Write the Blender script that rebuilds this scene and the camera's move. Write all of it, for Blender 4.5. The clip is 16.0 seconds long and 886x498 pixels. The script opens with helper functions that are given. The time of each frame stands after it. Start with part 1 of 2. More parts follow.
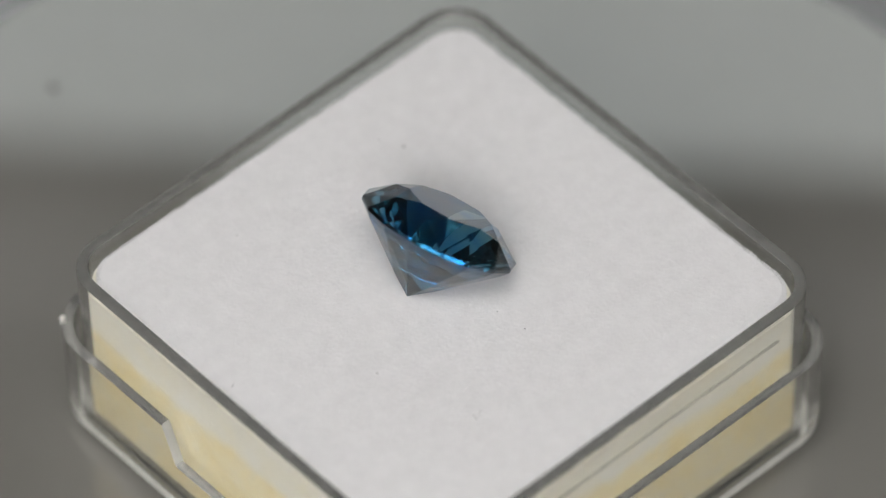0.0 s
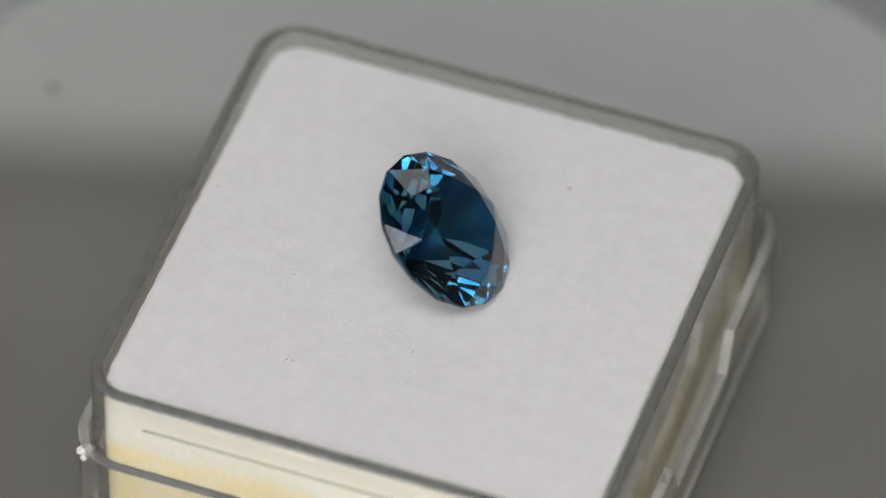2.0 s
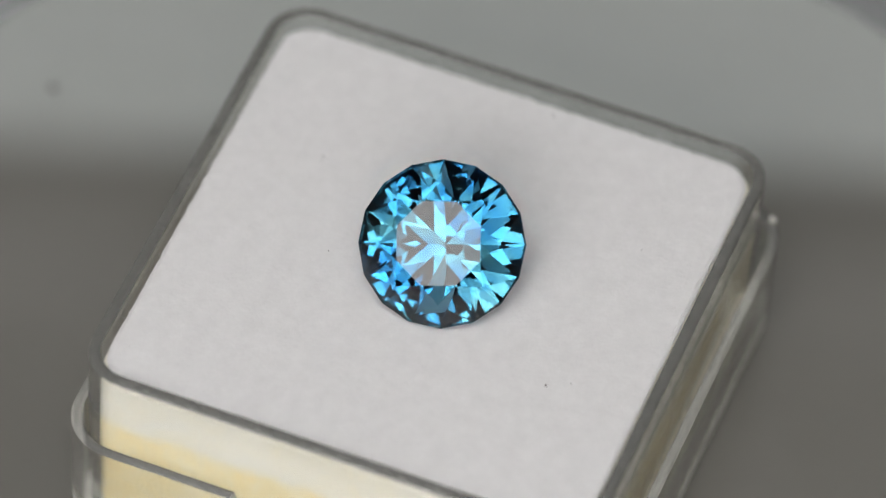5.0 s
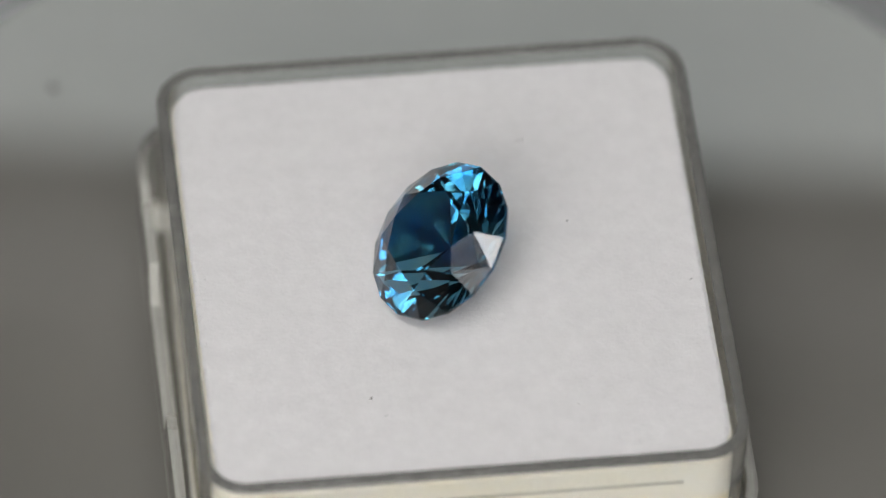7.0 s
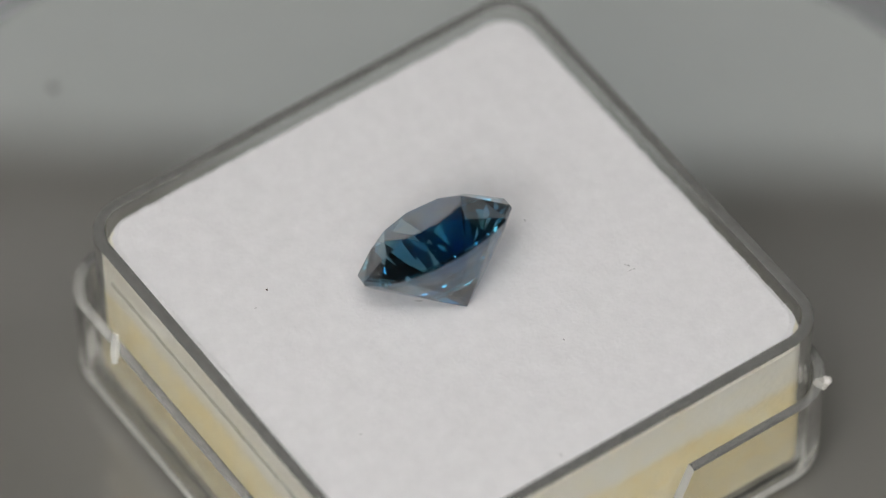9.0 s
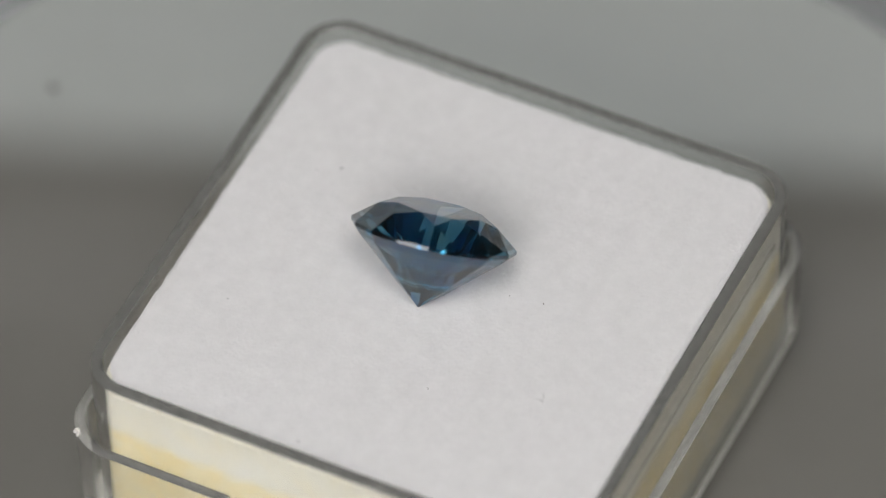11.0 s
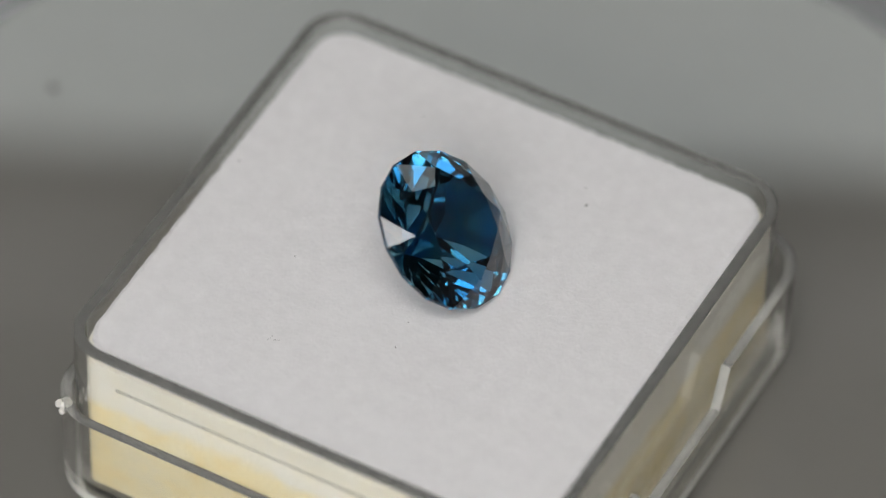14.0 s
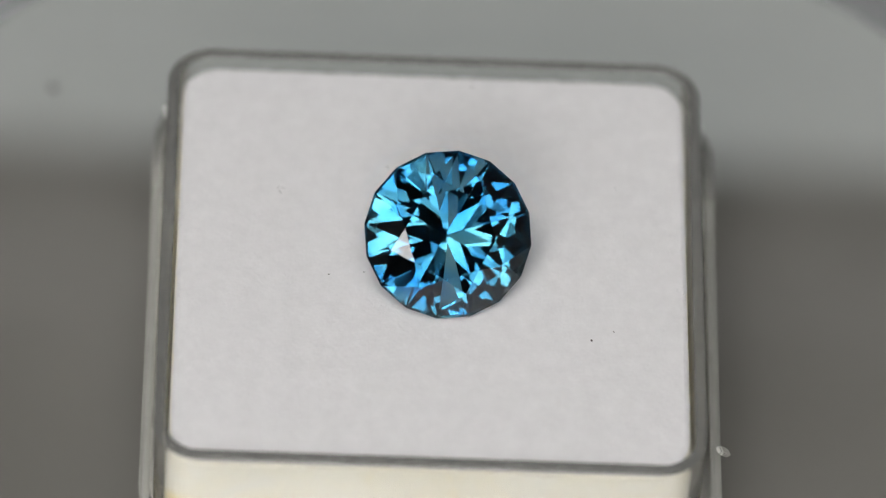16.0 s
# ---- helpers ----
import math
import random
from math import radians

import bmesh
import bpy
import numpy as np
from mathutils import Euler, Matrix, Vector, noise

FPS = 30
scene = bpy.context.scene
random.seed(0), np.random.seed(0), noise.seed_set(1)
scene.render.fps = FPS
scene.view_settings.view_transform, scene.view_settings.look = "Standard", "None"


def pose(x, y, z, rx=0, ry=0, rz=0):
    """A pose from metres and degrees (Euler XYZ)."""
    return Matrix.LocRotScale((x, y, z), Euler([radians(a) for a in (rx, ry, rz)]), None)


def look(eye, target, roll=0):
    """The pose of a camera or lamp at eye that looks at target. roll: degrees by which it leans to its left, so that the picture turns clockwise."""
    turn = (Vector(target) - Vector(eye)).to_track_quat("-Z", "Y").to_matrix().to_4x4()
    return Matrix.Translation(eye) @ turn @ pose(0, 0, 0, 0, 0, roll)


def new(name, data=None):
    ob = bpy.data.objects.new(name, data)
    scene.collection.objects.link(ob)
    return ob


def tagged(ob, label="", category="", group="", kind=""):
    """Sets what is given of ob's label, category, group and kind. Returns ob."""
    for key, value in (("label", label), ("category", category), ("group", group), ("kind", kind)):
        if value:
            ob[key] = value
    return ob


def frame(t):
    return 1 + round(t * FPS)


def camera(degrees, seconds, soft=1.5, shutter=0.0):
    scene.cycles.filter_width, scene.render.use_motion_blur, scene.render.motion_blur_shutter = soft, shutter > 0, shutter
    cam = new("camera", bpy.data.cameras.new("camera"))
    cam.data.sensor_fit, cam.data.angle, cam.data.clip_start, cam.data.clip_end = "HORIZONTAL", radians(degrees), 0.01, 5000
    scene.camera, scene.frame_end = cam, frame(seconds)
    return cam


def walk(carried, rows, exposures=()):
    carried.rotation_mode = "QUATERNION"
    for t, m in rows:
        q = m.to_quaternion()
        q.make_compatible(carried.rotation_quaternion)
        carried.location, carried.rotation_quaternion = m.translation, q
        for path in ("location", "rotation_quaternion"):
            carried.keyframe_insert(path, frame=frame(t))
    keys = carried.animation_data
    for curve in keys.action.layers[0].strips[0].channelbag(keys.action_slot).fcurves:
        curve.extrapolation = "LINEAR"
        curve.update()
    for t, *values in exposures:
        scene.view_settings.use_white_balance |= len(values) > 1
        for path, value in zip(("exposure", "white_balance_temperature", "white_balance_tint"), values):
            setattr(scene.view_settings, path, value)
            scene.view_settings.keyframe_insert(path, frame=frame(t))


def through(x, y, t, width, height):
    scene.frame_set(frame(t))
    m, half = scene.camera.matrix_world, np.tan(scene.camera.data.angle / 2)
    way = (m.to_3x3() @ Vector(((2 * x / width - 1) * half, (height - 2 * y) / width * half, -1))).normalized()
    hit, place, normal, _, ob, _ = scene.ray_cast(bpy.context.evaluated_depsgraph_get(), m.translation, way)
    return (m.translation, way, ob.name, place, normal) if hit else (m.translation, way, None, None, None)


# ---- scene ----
# ---- the camera, on a stand, and how the box turns ----
FOAM_Z = 0.0117                      # height of the pad's face over the turntable
REACH = 0.35573                      # from the lens to the pad
ELEV = radians(49.64)
cam = camera(7.4755, 16.0, soft=1.25)
EYE = (0.0, -REACH * math.cos(ELEV), FOAM_Z + REACH * math.sin(ELEV))
CAM_POSE = look(EYE, (0.0, 0.0, FOAM_Z), 1.37)
walk(cam, [(0.0, CAM_POSE), (16.0, CAM_POSE)],
     exposures=[(0.0, 0.11), (1.5, 0.02), (3.0, 0.03), (7.0, 0.03), (8.0, -0.02), (9.0, 0.02), (12.5, 0.10), (14.0, 0.0), (14.6, 0.07), (16.0, 0.07)])
cam.data.dof.use_dof = True
cam.data.dof.focus_distance = REACH - 0.0025
cam.data.dof.aperture_fstop = 20.0

BOX_H = 0.0112                       # from the box's foot to the pad's face
START, SPEED = 43.275, -30.788       # degrees, degrees a second
LEAN = (-0.0123, 0.03127)            # the box leans a little on the plate
OFF = (-0.000495, -0.000394)         # the box stands off the axis
AXIS_Y = -0.00174
# slow drift of the plate, in mm: seconds, x, y
DRIFT = ((0, .01, .15), (.7, -.09, .11), (1.4, -.05, .21), (2.1, -.10, .16), (2.8, -.47, -.48), (3.5, -.54, -.50),
         (4.2, -.46, -.42), (6.3, -.29, -.05), (7, -.19, .13), (8, -.07, -.06), (9, -.13, -.12), (11.8, -.17, .01),
         (12.6, -.20, .07), (13.5, -.03, .24), (14.5, -.15, .14), (15.3, -.15, .18), (16, -.15, .23))


def drift(t):
    ts = [d[0] for d in DRIFT]
    return np.interp(t, ts, [d[1] for d in DRIFT]) * 1e-3, np.interp(t, ts, [d[2] for d in DRIFT]) * 1e-3


def box_pose(t):
    """The pose of the box at t; its origin is the middle of its foot."""
    a = radians(START + SPEED * t)
    spin = Matrix.Rotation(a, 3, "Z")
    up = (spin @ Vector((LEAN[0], LEAN[1], 1.0))).normalized()
    ex = spin @ Vector((1, 0, 0))
    ex = (ex - up * ex.dot(up)).normalized()
    ey = up.cross(ex)
    dx, dy = drift(t)
    face = Vector((dx, dy + AXIS_Y, FOAM_Z)) + spin @ Vector((OFF[0], OFF[1], 0))
    m = Matrix((ex, ey, up)).transposed().to_4x4()
    return Matrix.Translation(face - up * BOX_H) @ m


# ---- world and exposure ----
world = bpy.data.worlds.new("dim_room")
scene.world = world
world.use_nodes = True
world.node_tree.nodes["Background"].inputs[0].default_value = (0.5, 0.55, 0.6, 1)
world.node_tree.nodes["Background"].inputs[1].default_value = 0.05


# ---- materials ----
def mat(name, base, rough=0.5, ior=1.5, trans=0.0, spec=0.5):
    m = bpy.data.materials.new(name)
    m.use_nodes = True
    b = m.node_tree.nodes["Principled BSDF"]
    b.inputs["Base Color"].default_value = (*base, 1)
    b.inputs["Roughness"].default_value = rough
    b.inputs["IOR"].default_value = ior
    b.inputs["Transmission Weight"].default_value = trans
    b.inputs["Specular IOR Level"].default_value = spec
    return m


def tex(m, kind, scale, **inputs):
    """A texture node on the object's own coordinates, in metres."""
    nt = m.node_tree
    co = nt.nodes.new("ShaderNodeTexCoord")
    n = nt.nodes.new(kind)
    n.inputs["Scale"].default_value = scale
    for k, v in inputs.items():
        n.inputs[k].default_value = v
    nt.links.new(co.outputs["Object"], n.inputs["Vector"])
    return n


def ramp(m, src, stops):
    n = m.node_tree.nodes.new("ShaderNodeValToRGB")
    e = n.color_ramp.elements
    while len(e) < len(stops):
        e.new(0.5)
    for k, (p, c) in enumerate(stops):
        e[k].position, e[k].color = p, (*c, 1)
    m.node_tree.links.new(src, n.inputs[0])
    return n


def bump(m, src, height, strength=1.0):
    n = m.node_tree.nodes.new("ShaderNodeBump")
    n.inputs["Strength"].default_value = strength
    n.inputs["Distance"].default_value = height
    m.node_tree.links.new(src, n.inputs["Height"])
    b = m.node_tree.nodes["Principled BSDF"]
    m.node_tree.links.new(n.outputs[0], b.inputs["Normal"])
    return n


def put(m, src, socket):
    m.node_tree.links.new(src, m.node_tree.nodes["Principled BSDF"].inputs[socket])


def glow(name, colour, strength):
    m = mat(name, colour, 0.6)
    b = m.node_tree.nodes["Principled BSDF"]
    b.inputs["Emission Color"].default_value = (*colour, 1)
    b.inputs["Emission Strength"].default_value = strength
    return m


M_FLOCK = mat("white_flock", (0.80, 0.795, 0.79), 0.95, spec=0.1)
n1 = tex(M_FLOCK, "ShaderNodeTexNoise", 900.0, Detail=5.0, Roughness=0.7)
c1 = ramp(M_FLOCK, n1.outputs[0], [(0.3, (0.765, 0.755, 0.755)), (0.7, (0.83, 0.82, 0.82))])
put(M_FLOCK, c1.outputs[0], "Base Color")
n2 = tex(M_FLOCK, "ShaderNodeTexNoise", 4000.0, Detail=4.0, Roughness=0.7)
bump(M_FLOCK, n2.outputs[0], 0.00012, 0.35)

M_FOAM = mat("yellowed_foam", (0.78, 0.70, 0.45), 0.9, spec=0.15)
n1 = tex(M_FOAM, "ShaderNodeTexNoise", 340.0, Detail=9.0, Roughness=0.72, Distortion=0.6)
c1 = ramp(M_FOAM, n1.outputs[0], [(0.30, (0.88, 0.83, 0.66)), (0.44, (0.88, 0.80, 0.55)), (0.58, (0.87, 0.75, 0.44)), (0.74, (0.84, 0.66, 0.33))])
c2 = ramp(M_FOAM, n1.outputs[0], [(0.30, (0.86, 0.85, 0.78)), (0.55, (0.86, 0.83, 0.71)), (0.76, (0.85, 0.79, 0.60))])
# the lower layer of the foam is yellower, up to a wavering line
nt = M_FOAM.node_tree
sep = nt.nodes.new("ShaderNodeSeparateXYZ")
nt.links.new(n1.inputs["Vector"].links[0].from_socket, sep.inputs[0])
n3 = tex(M_FOAM, "ShaderNodeTexNoise", 260.0, Detail=5.0, Roughness=0.65)
wav = nt.nodes.new("ShaderNodeMath")
wav.operation = "MULTIPLY_ADD"
wav.inputs[1].default_value = 0.0020
nt.links.new(n3.outputs[0], wav.inputs[0])
nt.links.new(sep.outputs["Z"], wav.inputs[2])
lay = nt.nodes.new("ShaderNodeMapRange")
lay.inputs["From Min"].default_value = BOX_H - 0.0028
lay.inputs["From Max"].default_value = BOX_H - 0.0020
nt.links.new(wav.outputs[0], lay.inputs["Value"])
mx = nt.nodes.new("ShaderNodeMix")
mx.data_type = "RGBA"
nt.links.new(lay.outputs[0], mx.inputs[0])
nt.links.new(c1.outputs[0], mx.inputs[6])
nt.links.new(c2.outputs[0], mx.inputs[7])
put(M_FOAM, mx.outputs[2], "Base Color")
n2 = tex(M_FOAM, "ShaderNodeTexVoronoi", 3500.0)
bump(M_FOAM, n2.outputs[0], 0.00012, 0.3)

M_CLEAR = mat("clear_acrylic", (0.995, 0.995, 0.985), 0.03, 1.46, 1.0)
n1 = tex(M_CLEAR, "ShaderNodeTexNoise", 350.0, Detail=6.0, Roughness=0.7)
c1 = ramp(M_CLEAR, n1.outputs[0], [(0.35, (0.02, 0.02, 0.02)), (0.75, (0.16, 0.16, 0.16))])
put(M_CLEAR, c1.outputs[0], "Roughness")



def cut_edge(name, grey, through, tint):
    """The cut rim of a clear sheet: part see-through, greyed, glossy."""
    m = mat(name, (grey, grey, grey * 0.98), 0.22, 1.55)
    nt = m.node_tree
    t = nt.nodes.new("ShaderNodeBsdfTransparent")
    t.inputs[0].default_value = (tint, tint, tint * 0.98, 1)
    mix = nt.nodes.new("ShaderNodeMixShader")
    mix.inputs[0].default_value = through
    nt.links.new(nt.nodes["Principled BSDF"].outputs[0], mix.inputs[1])
    nt.links.new(t.outputs[0], mix.inputs[2])
    nt.links.new(mix.outputs[0], nt.nodes["Material Output"].inputs["Surface"])
    n = tex(m, "ShaderNodeTexNoise", 1100.0, Detail=5.0)
    c = ramp(m, n.outputs[0], [(0.3, (grey * 0.9, grey * 0.9, grey * 0.84)), (0.7, (grey * 1.1, grey * 1.1, grey * 1.03))])
    put(m, c.outputs[0], "Base Color")
    n = tex(m, "ShaderNodeTexNoise", 1500.0, Detail=7.0, Roughness=0.7)
    lo, hi = max(0.0, through - 0.02), min(0.95, through + 0.02)
    c = ramp(m, n.outputs[0], [(0.32, (lo,) * 3), (0.68, (hi,) * 3)])
    nt.links.new(c.outputs[0], mix.inputs[0])
    return m


# the grey is painted in for the dim light a clear rim refracts
M_EDGE = cut_edge("plastic_edge", 0.46, 0.62, 0.88)
# lightened so the slanting notch faces carry a painted reflection of the front lamp
M_NOTCH_GLINT = cut_edge("plastic_notch_glint", 0.54, 0.22, 0.9)
# pale base colour paints in the lamp light that the clear foot catches
M_FOOT_GLINT = cut_edge("plastic_foot_glint", 0.86, 0.12, 0.95)
M_CRUMB = mat("white_crumb", (0.85, 0.83, 0.78), 0.4)
M_LINT = mat("dark_lint", (0.05, 0.035, 0.03), 0.9)
M_FLAKE = cut_edge("plastic_flake", 0.75, 0.25, 0.9)
M_RIB = cut_edge("plastic_rib", 0.36, 0.9, 0.9)
M_DUST = mat("grey_dust", (0.22, 0.20, 0.17), 0.9)
M_GEM = mat("blue_gem", (0.016, 0.128, 0.24), 0.0, 1.76, 1.0)
n1 = tex(M_GEM, "ShaderNodeTexNoise", 420.0, Detail=2.0, Roughness=0.5)      # noise tint, teal to deep blue, painted in for light paths of differing length
c1 = ramp(M_GEM, n1.outputs[0], [(0.36, (0.055, 0.190, 0.220)), (0.49, (0.022, 0.138, 0.235)), (0.64, (0.006, 0.085, 0.245))])
put(M_GEM, c1.outputs[0], "Base Color")
M_PLATE = mat("grey_gloss_plate", (0.12, 0.115, 0.10), 0.012, 2.2)
n1 = tex(M_PLATE, "ShaderNodeTexNoise", 60.0, Detail=4.0)
c1 = ramp(M_PLATE, n1.outputs[0], [(0.3, (0.190, 0.185, 0.166)), (0.7, (0.215, 0.209, 0.188))])
put(M_PLATE, c1.outputs[0], "Base Color")
M_TABLE = mat("grey_table", (0.3, 0.3, 0.3), 0.3, 1.5)
n1 = tex(M_TABLE, "ShaderNodeTexNoise", 25.0, Detail=4.0)
c1 = ramp(M_TABLE, n1.outputs[0], [(0.3, (0.42, 0.43, 0.435)), (0.7, (0.48, 0.49, 0.495))])
put(M_TABLE, c1.outputs[0], "Base Color")
M_WALL = mat("dark_wall", (0.09, 0.09, 0.09), 0.9)
n1 = tex(M_WALL, "ShaderNodeTexNoise", 9.0, Detail=5.0)
c1 = ramp(M_WALL, n1.outputs[0], [(0.3, (0.08, 0.08, 0.08)), (0.7, (0.12, 0.12, 0.118))])
put(M_WALL, c1.outputs[0], "Base Color")
M_SIDE = mat("grey_side_wall", (0.13, 0.13, 0.127), 0.9)
n1 = tex(M_SIDE, "ShaderNodeTexNoise", 9.0, Detail=5.0)
c1 = ramp(M_SIDE, n1.outputs[0], [(0.3, (0.11, 0.11, 0.108)), (0.7, (0.14, 0.14, 0.137))])
put(M_SIDE, c1.outputs[0], "Base Color")
M_HOUSING = mat("black_housing", (0.03, 0.03, 0.03), 0.5)


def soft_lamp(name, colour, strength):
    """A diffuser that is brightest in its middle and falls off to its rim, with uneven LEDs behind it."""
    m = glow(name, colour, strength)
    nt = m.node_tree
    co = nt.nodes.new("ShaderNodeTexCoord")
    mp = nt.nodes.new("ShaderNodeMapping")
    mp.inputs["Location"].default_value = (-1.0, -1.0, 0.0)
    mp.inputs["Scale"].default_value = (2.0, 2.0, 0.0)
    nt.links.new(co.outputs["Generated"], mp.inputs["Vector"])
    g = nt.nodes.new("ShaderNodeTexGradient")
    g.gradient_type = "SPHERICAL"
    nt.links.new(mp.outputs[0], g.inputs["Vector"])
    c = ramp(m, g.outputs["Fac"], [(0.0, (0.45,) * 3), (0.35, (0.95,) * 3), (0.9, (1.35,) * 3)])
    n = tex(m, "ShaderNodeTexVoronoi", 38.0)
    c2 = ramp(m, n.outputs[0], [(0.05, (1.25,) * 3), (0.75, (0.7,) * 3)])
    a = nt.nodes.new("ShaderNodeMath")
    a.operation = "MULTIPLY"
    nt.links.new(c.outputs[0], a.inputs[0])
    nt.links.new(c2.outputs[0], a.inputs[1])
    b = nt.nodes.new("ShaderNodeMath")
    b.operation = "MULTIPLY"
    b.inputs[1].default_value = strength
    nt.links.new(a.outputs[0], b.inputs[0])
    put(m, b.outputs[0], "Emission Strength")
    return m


M_LIGHT_BACK = glow("led_diffuser_back", (0.92, 1.0, 0.985), 1.0)
M_GLOW_LOW = glow("added_glow_low", (0.95, 1.0, 1.0), 0.2)
M_LIGHT_FRONT = soft_lamp("led_diffuser_front", (1.0, 0.98, 0.972), 7.9)
M_LIGHT_TOP = soft_lamp("led_diffuser_top", (1.0, 0.98, 0.972), 7.1)
M_FILL_SIDE = soft_lamp("added_fill_side", (1.0, 0.98, 0.972), 3.0)


# ---- mesh helpers ----
def mesh_of(name, bm, material, smooth=False, turned=True):
    me = bpy.data.meshes.new(name)
    if turned:
        bmesh.ops.recalc_face_normals(bm, faces=bm.faces[:])
    bm.to_mesh(me)
    bm.free()
    me.materials.append(material)
    for p in me.polygons:
        p.use_smooth = smooth
    if smooth:
        me.set_sharp_from_angle(angle=radians(28))
    return me


def part(name, bm, material, parent, label="", smooth=False, turned=True):
    ob = new(name, mesh_of(name, bm, material, smooth, turned))
    ob.parent = parent
    if label:
        ob["label"] = label
    return ob


def thing(name, bm, material, label, category, smooth=False, **k):
    return tagged(new(name, mesh_of(name, bm, material, smooth)), label, category, **k)


def rounded(half, r, z, side=(), n=8):
    """A rounded square, as a loop of points; side: stations along each straight edge. z: a height or a function of (x, y)."""
    pts = []
    for k in range(4):
        c, s = (1, 0, -1, 0)[k], (0, 1, 0, -1)[k]
        for v in side:
            pts.append((half * c - v * s, half * s + v * c))
        for i in range(n + 1):
            a = radians(90.0 * i / n)
            x, y = half - r + r * math.cos(a), half - r + r * math.sin(a)
            pts.append((x * c - y * s, x * s + y * c))
    return [(x, y, z(x, y) if callable(z) else z) for x, y in pts]


def ragged(loop, seed, by=0.00007):
    """The loop with its outline roughened."""
    rnd = random.Random(seed)
    out = []
    for x, y, z in loop:
        k = 1 + by / 0.0133 * (noise.noise(Vector((x, y, 0)) * 1500) * 0.8 + rnd.uniform(-0.45, 0.45))
        out.append((x * k, y * k, z))
    return out


def loft(loops, cap_first=True, cap_last=True):
    bm = bmesh.new()
    rows = [[bm.verts.new(p) for p in loop] for loop in loops]
    n = len(rows[0])
    for a, b in zip(rows, rows[1:]):
        for i in range(n):
            bm.faces.new((a[i], a[(i + 1) % n], b[(i + 1) % n], b[i]))
    if cap_first:
        bm.faces.new(rows[0][::-1])
    if cap_last:
        bm.faces.new(rows[-1])
    return bm


def block(x0, x1, y0, y1, z0, z1):
    bm = bmesh.new()
    bmesh.ops.create_cube(bm, size=1.0, matrix=Matrix.Translation(((x0 + x1) / 2, (y0 + y1) / 2, (z0 + z1) / 2))
                          @ Matrix.Diagonal((x1 - x0, y1 - y0, z1 - z0, 1)))
    return bm


def split_lip(bm, is_lip):
    """Two meshes out of one: the body, and the faces that belong to its lip."""
    lip = bm.copy()
    bmesh.ops.delete(bm, geom=[f for f in bm.faces if is_lip(f.calc_center_median())], context="FACES")
    bmesh.ops.delete(lip, geom=[f for f in lip.faces if not is_lip(f.calc_center_median())], context="FACES")
    return bm, lip


def lump(at, r, bumps, seed):
    """A small uneven clump of a few joined grains."""
    rnd = random.Random(seed)
    bm = bmesh.new()
    for _ in range(bumps):
        o = Vector([rnd.uniform(-0.8, 0.8) * r for _ in range(3)])
        bmesh.ops.create_icosphere(bm, subdivisions=2, radius=r * rnd.uniform(0.2, 0.6), matrix=Matrix.Translation(Vector(at) + o))
    for v in bm.verts:
        v.co += Vector([rnd.uniform(-0.08, 0.08) * r for _ in range(3)])
    return bm


def block_turned(at, size, turns):
    bm = bmesh.new()
    bmesh.ops.create_cube(bm, size=1.0)
    bmesh.ops.bevel(bm, geom=bm.edges[:], offset=0.2, segments=2, affect="EDGES")
    bmesh.ops.transform(bm, matrix=pose(*at, *turns) @ Matrix.Diagonal((*[2 * v for v in size], 1)), verts=bm.verts[:])
    return bm


def fibres(roots, thick, seed):
    """Thin bent hairs: each root is (point, way, length)."""
    rnd = random.Random(seed)
    verts, faces = [], []
    for p, w, length in roots:
        side = w.cross(Vector((rnd.uniform(-1, 1), rnd.uniform(-1, 1), rnd.uniform(-1, 1)))).normalized()
        other = w.cross(side).normalized()
        bend = side * rnd.uniform(-0.5, 0.5)
        b = len(verts)
        for k in range(3):
            u = k / 2
            c = p + (w * u + bend * u * u) * length
            r = thick * (1 - 0.6 * u)
            for a in range(3):
                verts.append(c + (side * math.cos(a * 2.094) + other * math.sin(a * 2.094)) * r)
        for k in range(2):
            for a in range(3):
                i, j = b + 3 * k + a, b + 3 * k + (a + 1) % 3
                faces.append((i, j, j + 3, i + 3))
        faces.append((b + 6, b + 7, b + 8))
    return verts, faces


def disc(r, z0, z1, n=128, edge=0.0004):
    ring = lambda rr, z: [(rr * math.cos(2 * math.pi * i / n), rr * math.sin(2 * math.pi * i / n), z) for i in range(n)]
    return loft([ring(r, z0), ring(r, z1 - edge), ring(r - 0.3 * edge, z1 - 0.3 * edge), ring(r - edge, z1)])


# ---- the setting ----
TABLE_Z = -0.012


ROOM_W, ROOM_D, ROOM_H = 0.34, 0.55, 0.60


def setting():
    w, d, h = ROOM_W, ROOM_D, ROOM_H
    thing("table_top", block(-w, w, -d, d, TABLE_Z - 0.02, TABLE_Z), M_TABLE, "grey satin table top under the turntable", "table", kind="structure")
    thing("wall_north", block(-w, w, d, d + 0.02, TABLE_Z, h), M_WALL, "", "wall", kind="structure")
    thing("wall_south", block(-w, w, -d - 0.02, -d, TABLE_Z, h), M_WALL, "", "wall", kind="structure")
    thing("wall_east", block(w, w + 0.02, -d, d, TABLE_Z, h), M_SIDE, "", "wall", kind="structure")
    thing("wall_west", block(-w - 0.02, -w, -d, d, TABLE_Z, h), M_SIDE, "", "wall", kind="structure")
    thing("ceiling", block(-w, w, -d, d, h, h + 0.02), M_WALL, "", "ceiling", kind="structure")


def toward(az, el, r):
    """The place r metres from the turntable, az degrees to the right of the camera's side and el degrees up."""
    a, e = radians(az), radians(el)
    return (r * math.cos(e) * math.sin(a), -r * math.cos(e) * math.cos(a), 0.01 + r * math.sin(e))


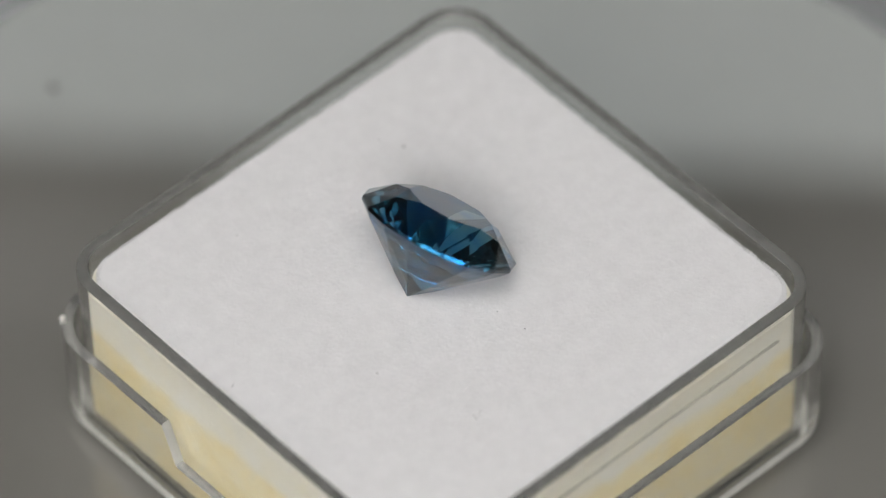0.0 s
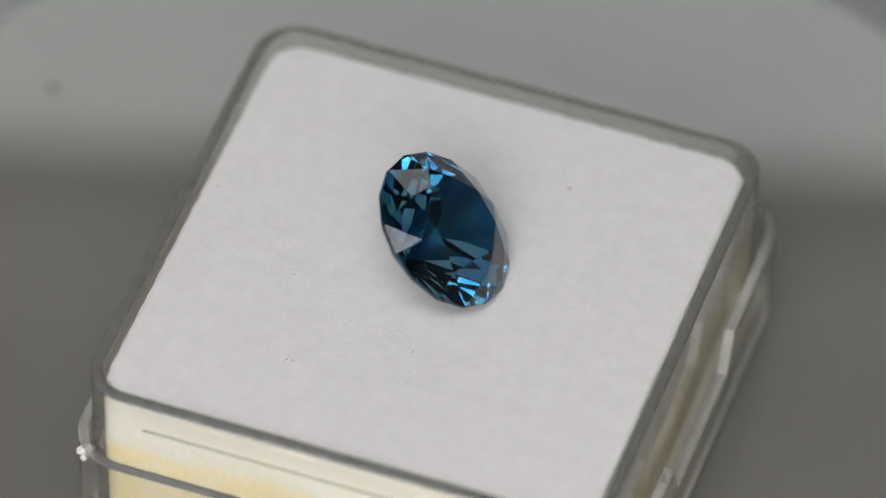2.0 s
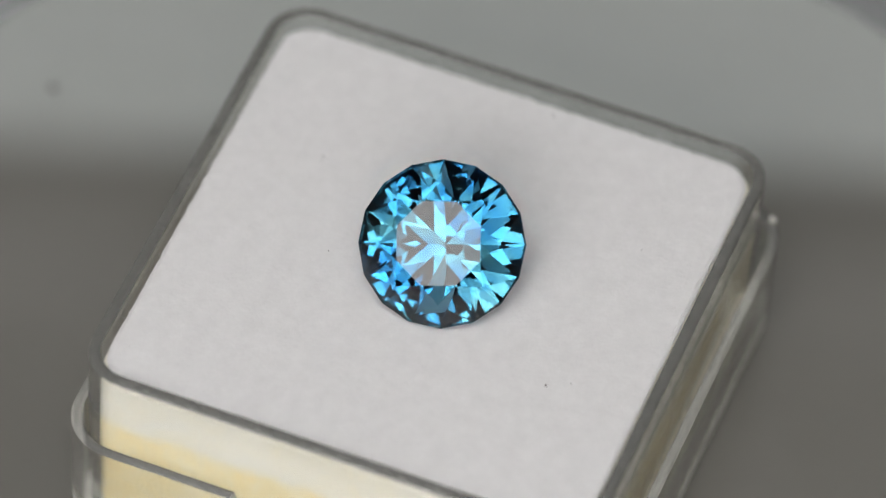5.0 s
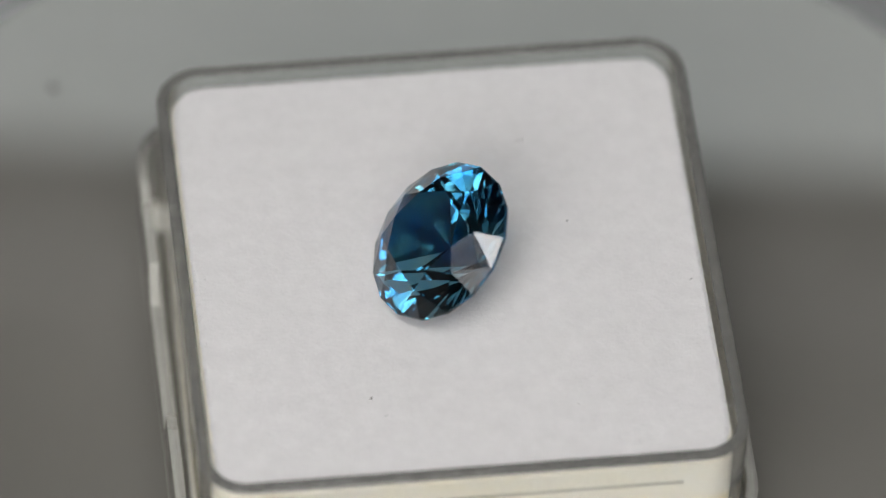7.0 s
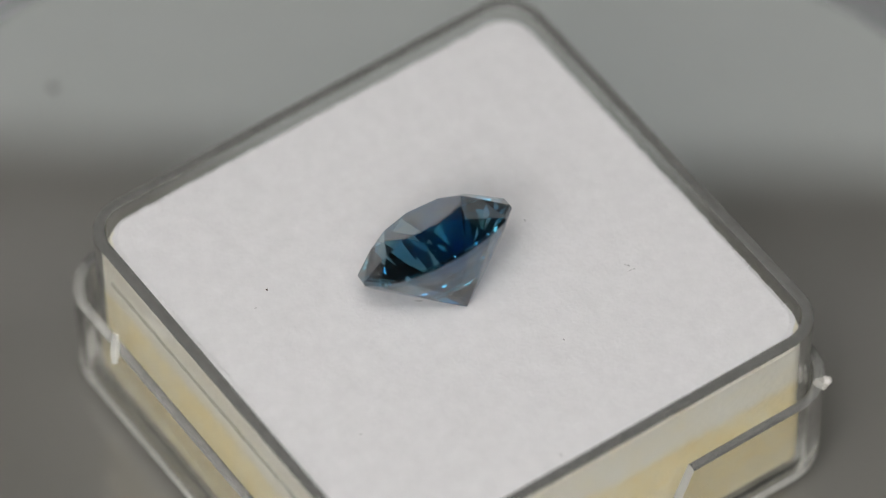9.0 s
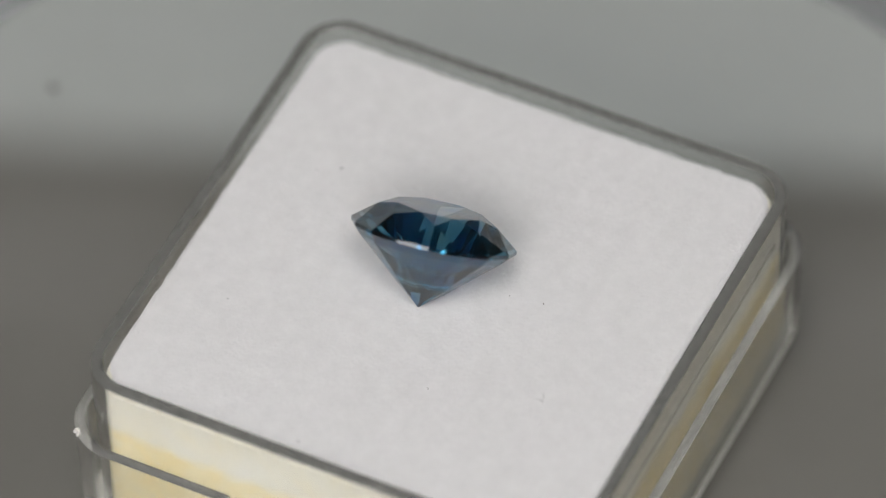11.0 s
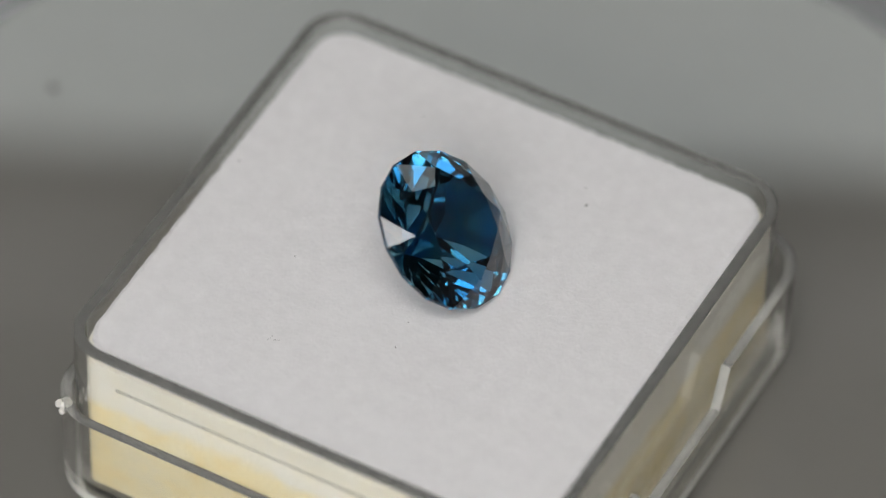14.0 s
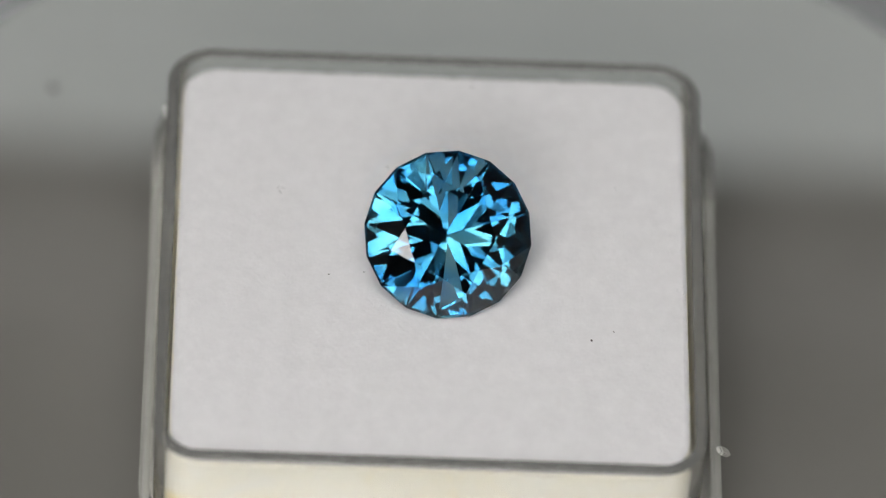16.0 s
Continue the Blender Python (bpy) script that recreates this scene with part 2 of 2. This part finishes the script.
def light_panel(name, sx, sy, m, material, label):
    """A flat LED panel whose lit face looks down its own -z."""
    root = new(name)
    tagged(root, label, "lamp")
    part("housing", block(-sx / 2 - .008, sx / 2 + .008, -sy / 2 - .008, sy / 2 + .008, 0.002, 0.016), M_HOUSING, root)
    part("diffuser", block(-sx / 2, sx / 2, -sy / 2, sy / 2, 0.0, 0.002), material, root, "glowing white diffuser")
    root.matrix_world = m
    up = m.inverted().to_3x3() @ Vector((0, 0, 1))
    top = m.translation.z
    for k in (-1, 1):
        a = Vector((k * sx / 3, 0, 0.012))
        rod = bmesh.new()
        bmesh.ops.create_cone(rod, cap_ends=True, segments=10, radius1=0.003, radius2=0.003, depth=ROOM_H - top,
                              matrix=Matrix.Translation(a + up * (ROOM_H - top) / 2) @ up.to_track_quat("Z", "Y").to_matrix().to_4x4())
        part("hanger_rod", rod, M_HOUSING, root)
    return root


setting()
BACK_H = 0.12
BACK_EDGE = 0.0225 + BACK_H / math.tan(ELEV)      # the edge that the plate mirrors
light_panel("light_panel", 0.084, 0.032, pose(0.0, BACK_EDGE + 0.015, BACK_H, 0, 0, -1.2), M_LIGHT_BACK, "small flat white LED panel lamp hung behind the turntable")
# unseen glow added low behind, to put a pale haze on the stone's table
light_panel("light_panel", 0.56, 0.12, Matrix.Translation((0, 0.44, 0.06)) @ pose(0, 0, 0, -90, 0, 0), M_GLOW_LOW, "added unseen low glowing panel standing behind the turntable")
# unseen fill panel, added to lift the stone's dark facets to mid-blue
light_panel("light_panel", 0.14, 0.12, look(toward(-27, 51, 0.43), (0, 0, 0.01)), M_FILL_SIDE, "added unseen small soft white fill panel beside the camera")
light_panel("light_panel", 0.38, 0.13, look(toward(-14, 36, 0.43), (0, 0, 0.01)), M_LIGHT_FRONT, "long bright white LED panel lamp hung below the camera")
light_panel("light_panel", 0.34, 0.15, look(toward(-6, 68, 0.43), (0, 0, 0.01)), M_LIGHT_TOP, "broad white LED panel lamp hung above the camera")


# ---- the turntable ----
def turntable():
    root = tagged(new("turntable"), "thin dark turning disc under the gem box", "turntable")
    part("disc", disc(0.0118, 0.0, 0.00035, 64, 0.0001), M_HOUSING, root)
    return root


def base_plate():
    root = tagged(new("base_plate"), "round glossy grey plate under the turning box", "plate")
    part("plate", disc(0.0380, -0.003, 0.0), M_PLATE, root)
    part("base", disc(0.033, TABLE_Z, -0.003), M_HOUSING, root)
    root.matrix_world = pose(0, AXIS_Y, 0)
    return root


def dust_speck(x, y, r, seed):
    """A grain of dust, flattened, lying on the plate."""
    bm = lump((0, 0, 0), r, 7, seed)
    bmesh.ops.scale(bm, vec=(1, 1, 0.5), verts=bm.verts[:])
    low = min(v.co.z for v in bm.verts)
    ob = thing("dust_speck", bm, M_LINT, "dark grain of dust on the glossy grey plate", "dust")
    ob.matrix_world = pose(x, y, -low)
    return ob


# ---- the gem box, in its own coordinates: foot at z 0, pad's face at BOX_H ----
def gem_box():
    root = tagged(new("gem_box"), "square clear plastic gem box with a white pad, lid removed", "box")
    side = (-0.0055, -0.0051, -0.0041, -0.0037, 0.0037, 0.0041, 0.0051, 0.0055)
    hi, lo = BOX_H - 0.0041, BOX_H - 0.0066

    def rim(x, y):
        if abs(x) > 0.0133 and abs(y) < 0.0056:
            k = min(1.0, max(0.0, (0.0051 - abs(y)) / 0.001))
            return hi + (lo - hi) * k
        return hi
    e = 0.00012
    sit = lambda loop: [(x + 0.00016, y + 0.0002, z) for x, y, z in loop]      # the tray sits off the middle of the shell
    down = lambda dz: (lambda x, y: rim(x, y) - dz)
    shell = [rounded(0.0136, 0.0020, 0.0, side), rounded(0.0142, 0.0024, 0.0001, side), rounded(0.0147, 0.0028, 0.0005, side),
             rounded(0.0150, 0.0030, 0.0008, side), rounded(0.01503, 0.0030, 0.0015, side), rounded(0.0151, 0.0030, down(e), side), rounded(0.0151 - e, 0.0030, rim, side),
             rounded(0.01455 + e, 0.0026, rim, side), rounded(0.01455, 0.0026, down(e), side), rounded(0.01447, 0.0025, 0.0008, side), rounded(0.0137, 0.0018, 0.0005, side)]
    shell = [sit(loop) for loop in shell]
    whole = loft(shell)
    bmesh.ops.recalc_face_normals(whole, faces=whole.faces[:])
    body, lip = split_lip(whole, lambda c: c.z > rim(c.x - 0.00016, c.y - 0.0002) - 0.6 * e)
    body, foot = split_lip(body, lambda c: 0.00005 < c.z < 0.0014 and (max(abs(c.x - 0.00016), abs(c.y - 0.0002)) > 0.01425 or abs(c.x - 0.00016) + abs(c.y - 0.0002) > 0.0272))
    part("foot_edge", foot, M_FOOT_GLINT, root, "rounded clear foot with its bright glint painted pale", True, False)
    part("outer_shell", body, M_CLEAR, root, "clear plastic outer shell", True, False).visible_shadow = False
    lip, slope = split_lip(lip, lambda c: abs(c.x) > 0.0135 and 0.00415 < abs(c.y - 0.0002) < 0.00505)
    for sx in (-1, 1):
        for sy in (-1, 1):
            rest, one = split_lip(slope.copy(), lambda c: c.x * sx > 0 and c.y * sy > 0)
            rest.free()
            part("notch_edge", one, M_NOTCH_GLINT, root, "slanting notch edge with its reflection painted pale", True, False)
    slope.free()
    part("shell_rim", lip, M_EDGE, root, "grey-looking notched cut rim", True, False)
    top = BOX_H + 0.0007
    tray = [rounded(0.0132, 0.0020, 0.0006), rounded(0.0138, 0.0022, 0.0008), rounded(0.0141, 0.0023, 0.0013), rounded(0.0142, 0.0024, top - 0.0002), rounded(0.0142, 0.0024, top - e), rounded(0.0142 - e, 0.0023, top),
            rounded(0.01358 + e, 0.0018, top), rounded(0.01358, 0.0018, top - e), rounded(0.01355, 0.0018, 0.0014), rounded(0.0130, 0.0016, 0.0011)]
    whole = loft(tray)
    bmesh.ops.recalc_face_normals(whole, faces=whole.faces[:])
    body, lip = split_lip(whole, lambda c: c.z > top - 0.00018)
    part("tray", body, M_CLEAR, root, "clear plastic inner tray", True, False).visible_shadow = False
    part("tray_rim", lip, M_EDGE, root, "grey-looking rounded rim", True, False)
    for k in (-1, 1):
        z = BOX_H - 0.0012
        y = sorted((k * 0.01417, k * 0.01430))
        part("rib", block(-0.0106, 0.0108, y[0], y[1], z - 0.00006, z + 0.00006), M_RIB, root)
    # a torn moulding burr on one corner and a loose flake on one side
    part("burr", lump((-0.01402, -0.01398, BOX_H - 0.0045), 0.00034, 22, 3), M_CRUMB, root, "whitish torn moulding burr")
    part("burr", lump((-0.0140, 0.01440, BOX_H - 0.0042), 0.00018, 9, 5), M_CRUMB, root, "whitish torn moulding burr")
    part("flake", block_turned((0.00885, 0.0154, BOX_H - 0.0039), (0.00024, 0.00014, 0.00080), (35, 20, 25)), M_FLAKE, root, "thin clear plastic flake")
    return root


def foam_pad():
    root = tagged(new("foam_pad"), "white flocked foam pad with yellowed sides, fitted in the box", "foam pad")
    part("foam_core", loft([rounded(0.0129, 0.0012, 0.0012), rounded(0.0133, 0.0012, 0.0015), rounded(0.01342, 0.0013, BOX_H - 0.0032), rounded(0.01340, 0.0013, BOX_H - 0.0009), rounded(0.01340, 0.0016, BOX_H - 0.0005)]), M_FOAM, root, "yellowed foam")
    st = [k * 0.0109 / 40 for k in range(-40, 41)]
    part("flock_face", loft([rounded(0.01310, 0.0019, BOX_H - 0.0005, st), ragged(rounded(0.01332, 0.0019, BOX_H - 0.0003, st), 1), ragged(rounded(0.01332, 0.0018, BOX_H - 0.0001, st), 2),
                             ragged(rounded(0.0131, 0.0017, BOX_H, st), 3)]), M_FLOCK, root, "white flocked face")
    fuzz(root)
    crumbs(root)
    return root


def fuzz(root):
    """The loose fibres of the flock, thick along its edge and sparse on its face."""
    rnd = random.Random(7)
    roots = []
    loop = [Vector(p) for p in rounded(0.0132, 0.0017, 0.0)]
    for a, b in zip(loop, loop[1:] + loop[:1]):
        out = Vector((b.y - a.y, a.x - b.x, 0)).normalized()
        for _ in range(max(3, int((b - a).length / 0.000022))):
            p = a.lerp(b, rnd.random()) - out * rnd.uniform(0, 0.00025)
            if noise.noise(p * 900) < -0.25:
                continue
            w = (out * rnd.uniform(0.1, 0.9) + (b - a).normalized() * rnd.gauss(0, 0.6) + Vector((0, 0, rnd.uniform(0.0, 1.0)))).normalized()
            roots.append((p + Vector((0, 0, BOX_H - rnd.uniform(0.00002, 0.0002))), w, abs(rnd.gauss(0, 0.00015)) + 0.00006))
    for _ in range(5000):
        p = Vector((rnd.uniform(-0.0131, 0.0131), rnd.uniform(-0.0131, 0.0131), BOX_H - 0.00002))
        w = Vector((rnd.gauss(0, 1), rnd.gauss(0, 1), rnd.uniform(0.1, 0.7))).normalized()
        roots.append((p, w, abs(rnd.gauss(0, 0.00016)) + 0.00005))
    verts, faces = fibres(roots, 0.000015, 3)
    me = bpy.data.meshes.new("flock_fibre")
    me.from_pydata(verts, [], faces)
    me.materials.append(M_FLOCK)
    ob = tagged(new("flock_fibre", me), "short white loose fibres", kind="stuff")
    ob.parent = root


def crumbs(root):
    """Pale grains that cling to the sides of the foam."""
    rnd = random.Random(11)
    bm = bmesh.new()
    for _ in range(170):
        k = rnd.randrange(4)
        u, z = rnd.uniform(-0.0118, 0.0118), BOX_H - rnd.uniform(0.002, 0.0078)
        p = Matrix.Rotation(k * math.pi / 2, 3, "Z") @ Vector((0.01333, u, z))
        bmesh.ops.create_icosphere(bm, subdivisions=1, radius=abs(rnd.gauss(0, 0.00005)) + 0.00002, matrix=Matrix.Translation(p))
    dust = bmesh.new()
    for _ in range(420):
        k = rnd.randrange(4)
        u, z = rnd.uniform(-0.0118, 0.0118), 0.0016 + abs(rnd.gauss(0, 0.00035))
        p = Matrix.Rotation(k * math.pi / 2, 3, "Z") @ Vector((0.01324, u, z))
        bmesh.ops.create_cube(dust, size=abs(rnd.gauss(0, 0.00004)) + 0.00002, matrix=Matrix.Translation(p) @ Matrix.Rotation(rnd.random() * 3, 4, "X"))
    tagged(part("foam_dust", dust, M_DUST, root), "grey dust along the foam's lower edge", kind="stuff")
    ob = part("foam_crumb", bm, M_CRUMB, root)
    tagged(ob, "pale grains on the foam's sides", kind="stuff")


def lint():
    """Specks and short hairs lying on the pad, in mm from its middle: x, y, length, thickness, turn."""
    rnd = random.Random(5)
    bm = bmesh.new()
    for x, y, length, thick, turn in ((4.92, 8.32, .16, .10, 20), (.75, -3.56, .07, .05, 0), (1.0, -5.4, .08, .06, 40), (-6.65, -2.45, .10, .05, 10), (4.27, 9.48, .14, .03, 60),
                                      (-5.68, 9.66, .06, .05, 0), (-12.63, 2.03, .22, .035, 30)):
        bmesh.ops.create_icosphere(bm, subdivisions=2, radius=0.0005, matrix=pose(x * 1e-3, y * 1e-3, BOX_H + thick * 0.25e-3, 0, rnd.uniform(-10, 10), turn)
                                   @ Matrix.Diagonal((length, thick, thick, 1)))
    ob = thing("lint", bm, M_LINT, "dark specks of lint lying on the white pad", "lint", kind="stuff")
    hair_roots = [(Vector((-5.0e-3, -8.25e-3, BOX_H + 2e-5)), Vector((0.5, 0.8, 0.1)).normalized(), 0.0004), (Vector((-4.7e-3, -8.1e-3, BOX_H + 2e-5)), Vector((1, 0.1, 0.1)).normalized(), 0.0003),
                  (Vector((-0.35e-3, 2.1e-3, BOX_H + 2e-5)), Vector((0.3, 0.9, 0.2)).normalized(), 0.0004)]
    verts, faces = fibres(hair_roots, 0.000014, 9)
    me = bpy.data.meshes.new("hair")
    me.from_pydata(verts, [], faces)
    me.materials.append(M_LINT)
    h = new("hair", me)
    h.parent = ob
    return ob


# ---- the stone ----
GEM_R, GEM_DEPTH = 0.00440, 0.00392
GEM_SPIN = 35.0                      # turn of the cut about the stone's own axis
GEM_AZ, GEM_EL = radians(6.09), radians(49.14)
GEM_AT = (0.000555, 0.000682, BOX_H + 0.002986)


def gemstone():
    """A round brilliant, cut facet by facet out of a block; z is its axis, the girdle lies at z 0."""
    bm = bmesh.new()
    bmesh.ops.create_cube(bm, size=4.0)
    g = 0.022
    hp = GEM_DEPTH / GEM_R
    cuts = []

    def facet(name, az, tilt, dist, z):
        a = radians(az)
        t = radians(tilt)
        n = Vector((math.cos(a) * math.sin(t), math.sin(a) * math.sin(t), math.cos(t)))
        cuts.append((Vector((math.cos(a) * dist, math.sin(a) * dist, z)), n, name))
    apo = math.cos(radians(11.25))
    tier = 0.90                       # where the short steep tier under the girdle ends
    zt = g + (apo - tier) * math.tan(radians(48.5))
    main = math.degrees(math.atan((hp - zt) / (tier / apo)))
    rv, bez = 0.54, 33.5
    ht = g + (1 - rv) * math.tan(radians(bez))
    cuts.append((Vector((0, 0, ht)), Vector((0, 0, 1)), "table_facet"))
    for k in range(16):
        facet("girdle_facet", 22.5 * k + 11.25, 90.0, apo, 0.0)
    for k in range(8):
        facet("pavilion_facet", 45 * k, 180 - main, tier / apo, -zt)
        facet("bezel_facet", 45 * k, bez, 1.0, g)
        facet("star_facet", 45 * k + 22.5, 21.0, rv * math.cos(radians(22.5)), ht)
    for k in range(16):
        facet("lower_girdle_facet", 22.5 * k + 11.25, 180 - 48.5, apo, -g)
        facet("lower_break_facet", 22.5 * k + 11.25, 180 - main - 1.5, tier, -zt)
        facet("upper_girdle_facet", 22.5 * k + 11.25, 38.8, apo, g)
    for co, n, _ in cuts:
        geom = bm.verts[:] + bm.edges[:] + bm.faces[:]
        r = bmesh.ops.bisect_plane(bm, geom=geom, dist=1e-6, plane_co=co, plane_no=n, clear_outer=True)
        edges = [e for e in r["geom_cut"] if isinstance(e, bmesh.types.BMEdge)]
        if len(edges) > 2:
            bmesh.ops.contextual_create(bm, geom=edges)
    bmesh.ops.scale(bm, vec=(GEM_R,) * 3, verts=bm.verts[:])
    bmesh.ops.dissolve_limit(bm, angle_limit=radians(0.2), verts=bm.verts[:], edges=bm.edges[:])
    bmesh.ops.recalc_face_normals(bm, faces=bm.faces[:])
    axis = Vector((math.cos(GEM_EL) * math.cos(GEM_AZ), math.cos(GEM_EL) * math.sin(GEM_AZ), math.sin(GEM_EL)))
    m = Matrix.Translation(GEM_AT) @ axis.to_track_quat("Z", "Y").to_matrix().to_4x4() @ Matrix.Rotation(radians(GEM_SPIN), 4, "Z")
    root = tagged(new("gemstone"), "round brilliant-cut dark blue gemstone lying on the pad", "gemstone")
    for f in bm.faces:
        name = max(cuts, key=lambda c: c[1].dot(f.normal))[2]
        me = bpy.data.meshes.new(name)
        me.from_pydata([m @ v.co for v in f.verts], [], [list(range(len(f.verts)))])
        me.materials.append(M_GEM)
        pane = new(name, me)
        pane.parent = root
        pane.visible_shadow = name not in ("table_facet", "lower_break_facet")
    bm.free()
    return root


plate = base_plate()
dust_speck(-0.0219, 0.0210, 0.00021, 4)
spinner = turntable()
box = gem_box()
pad = foam_pad()
stone = gemstone()
specks = lint()


def motions():
    ts = [round(0.35 * k, 2) for k in range(46)]
    ts = [t for t in ts if t < 15.95] + [16.0]
    rows = [(t, box_pose(t)) for t in ts]
    for ob in (box, pad, stone, specks):
        walk(ob, rows)
    walk(spinner, [(t, pose(0, AXIS_Y, 0, 0, 0, START + SPEED * t)) for t in ts])


motions()
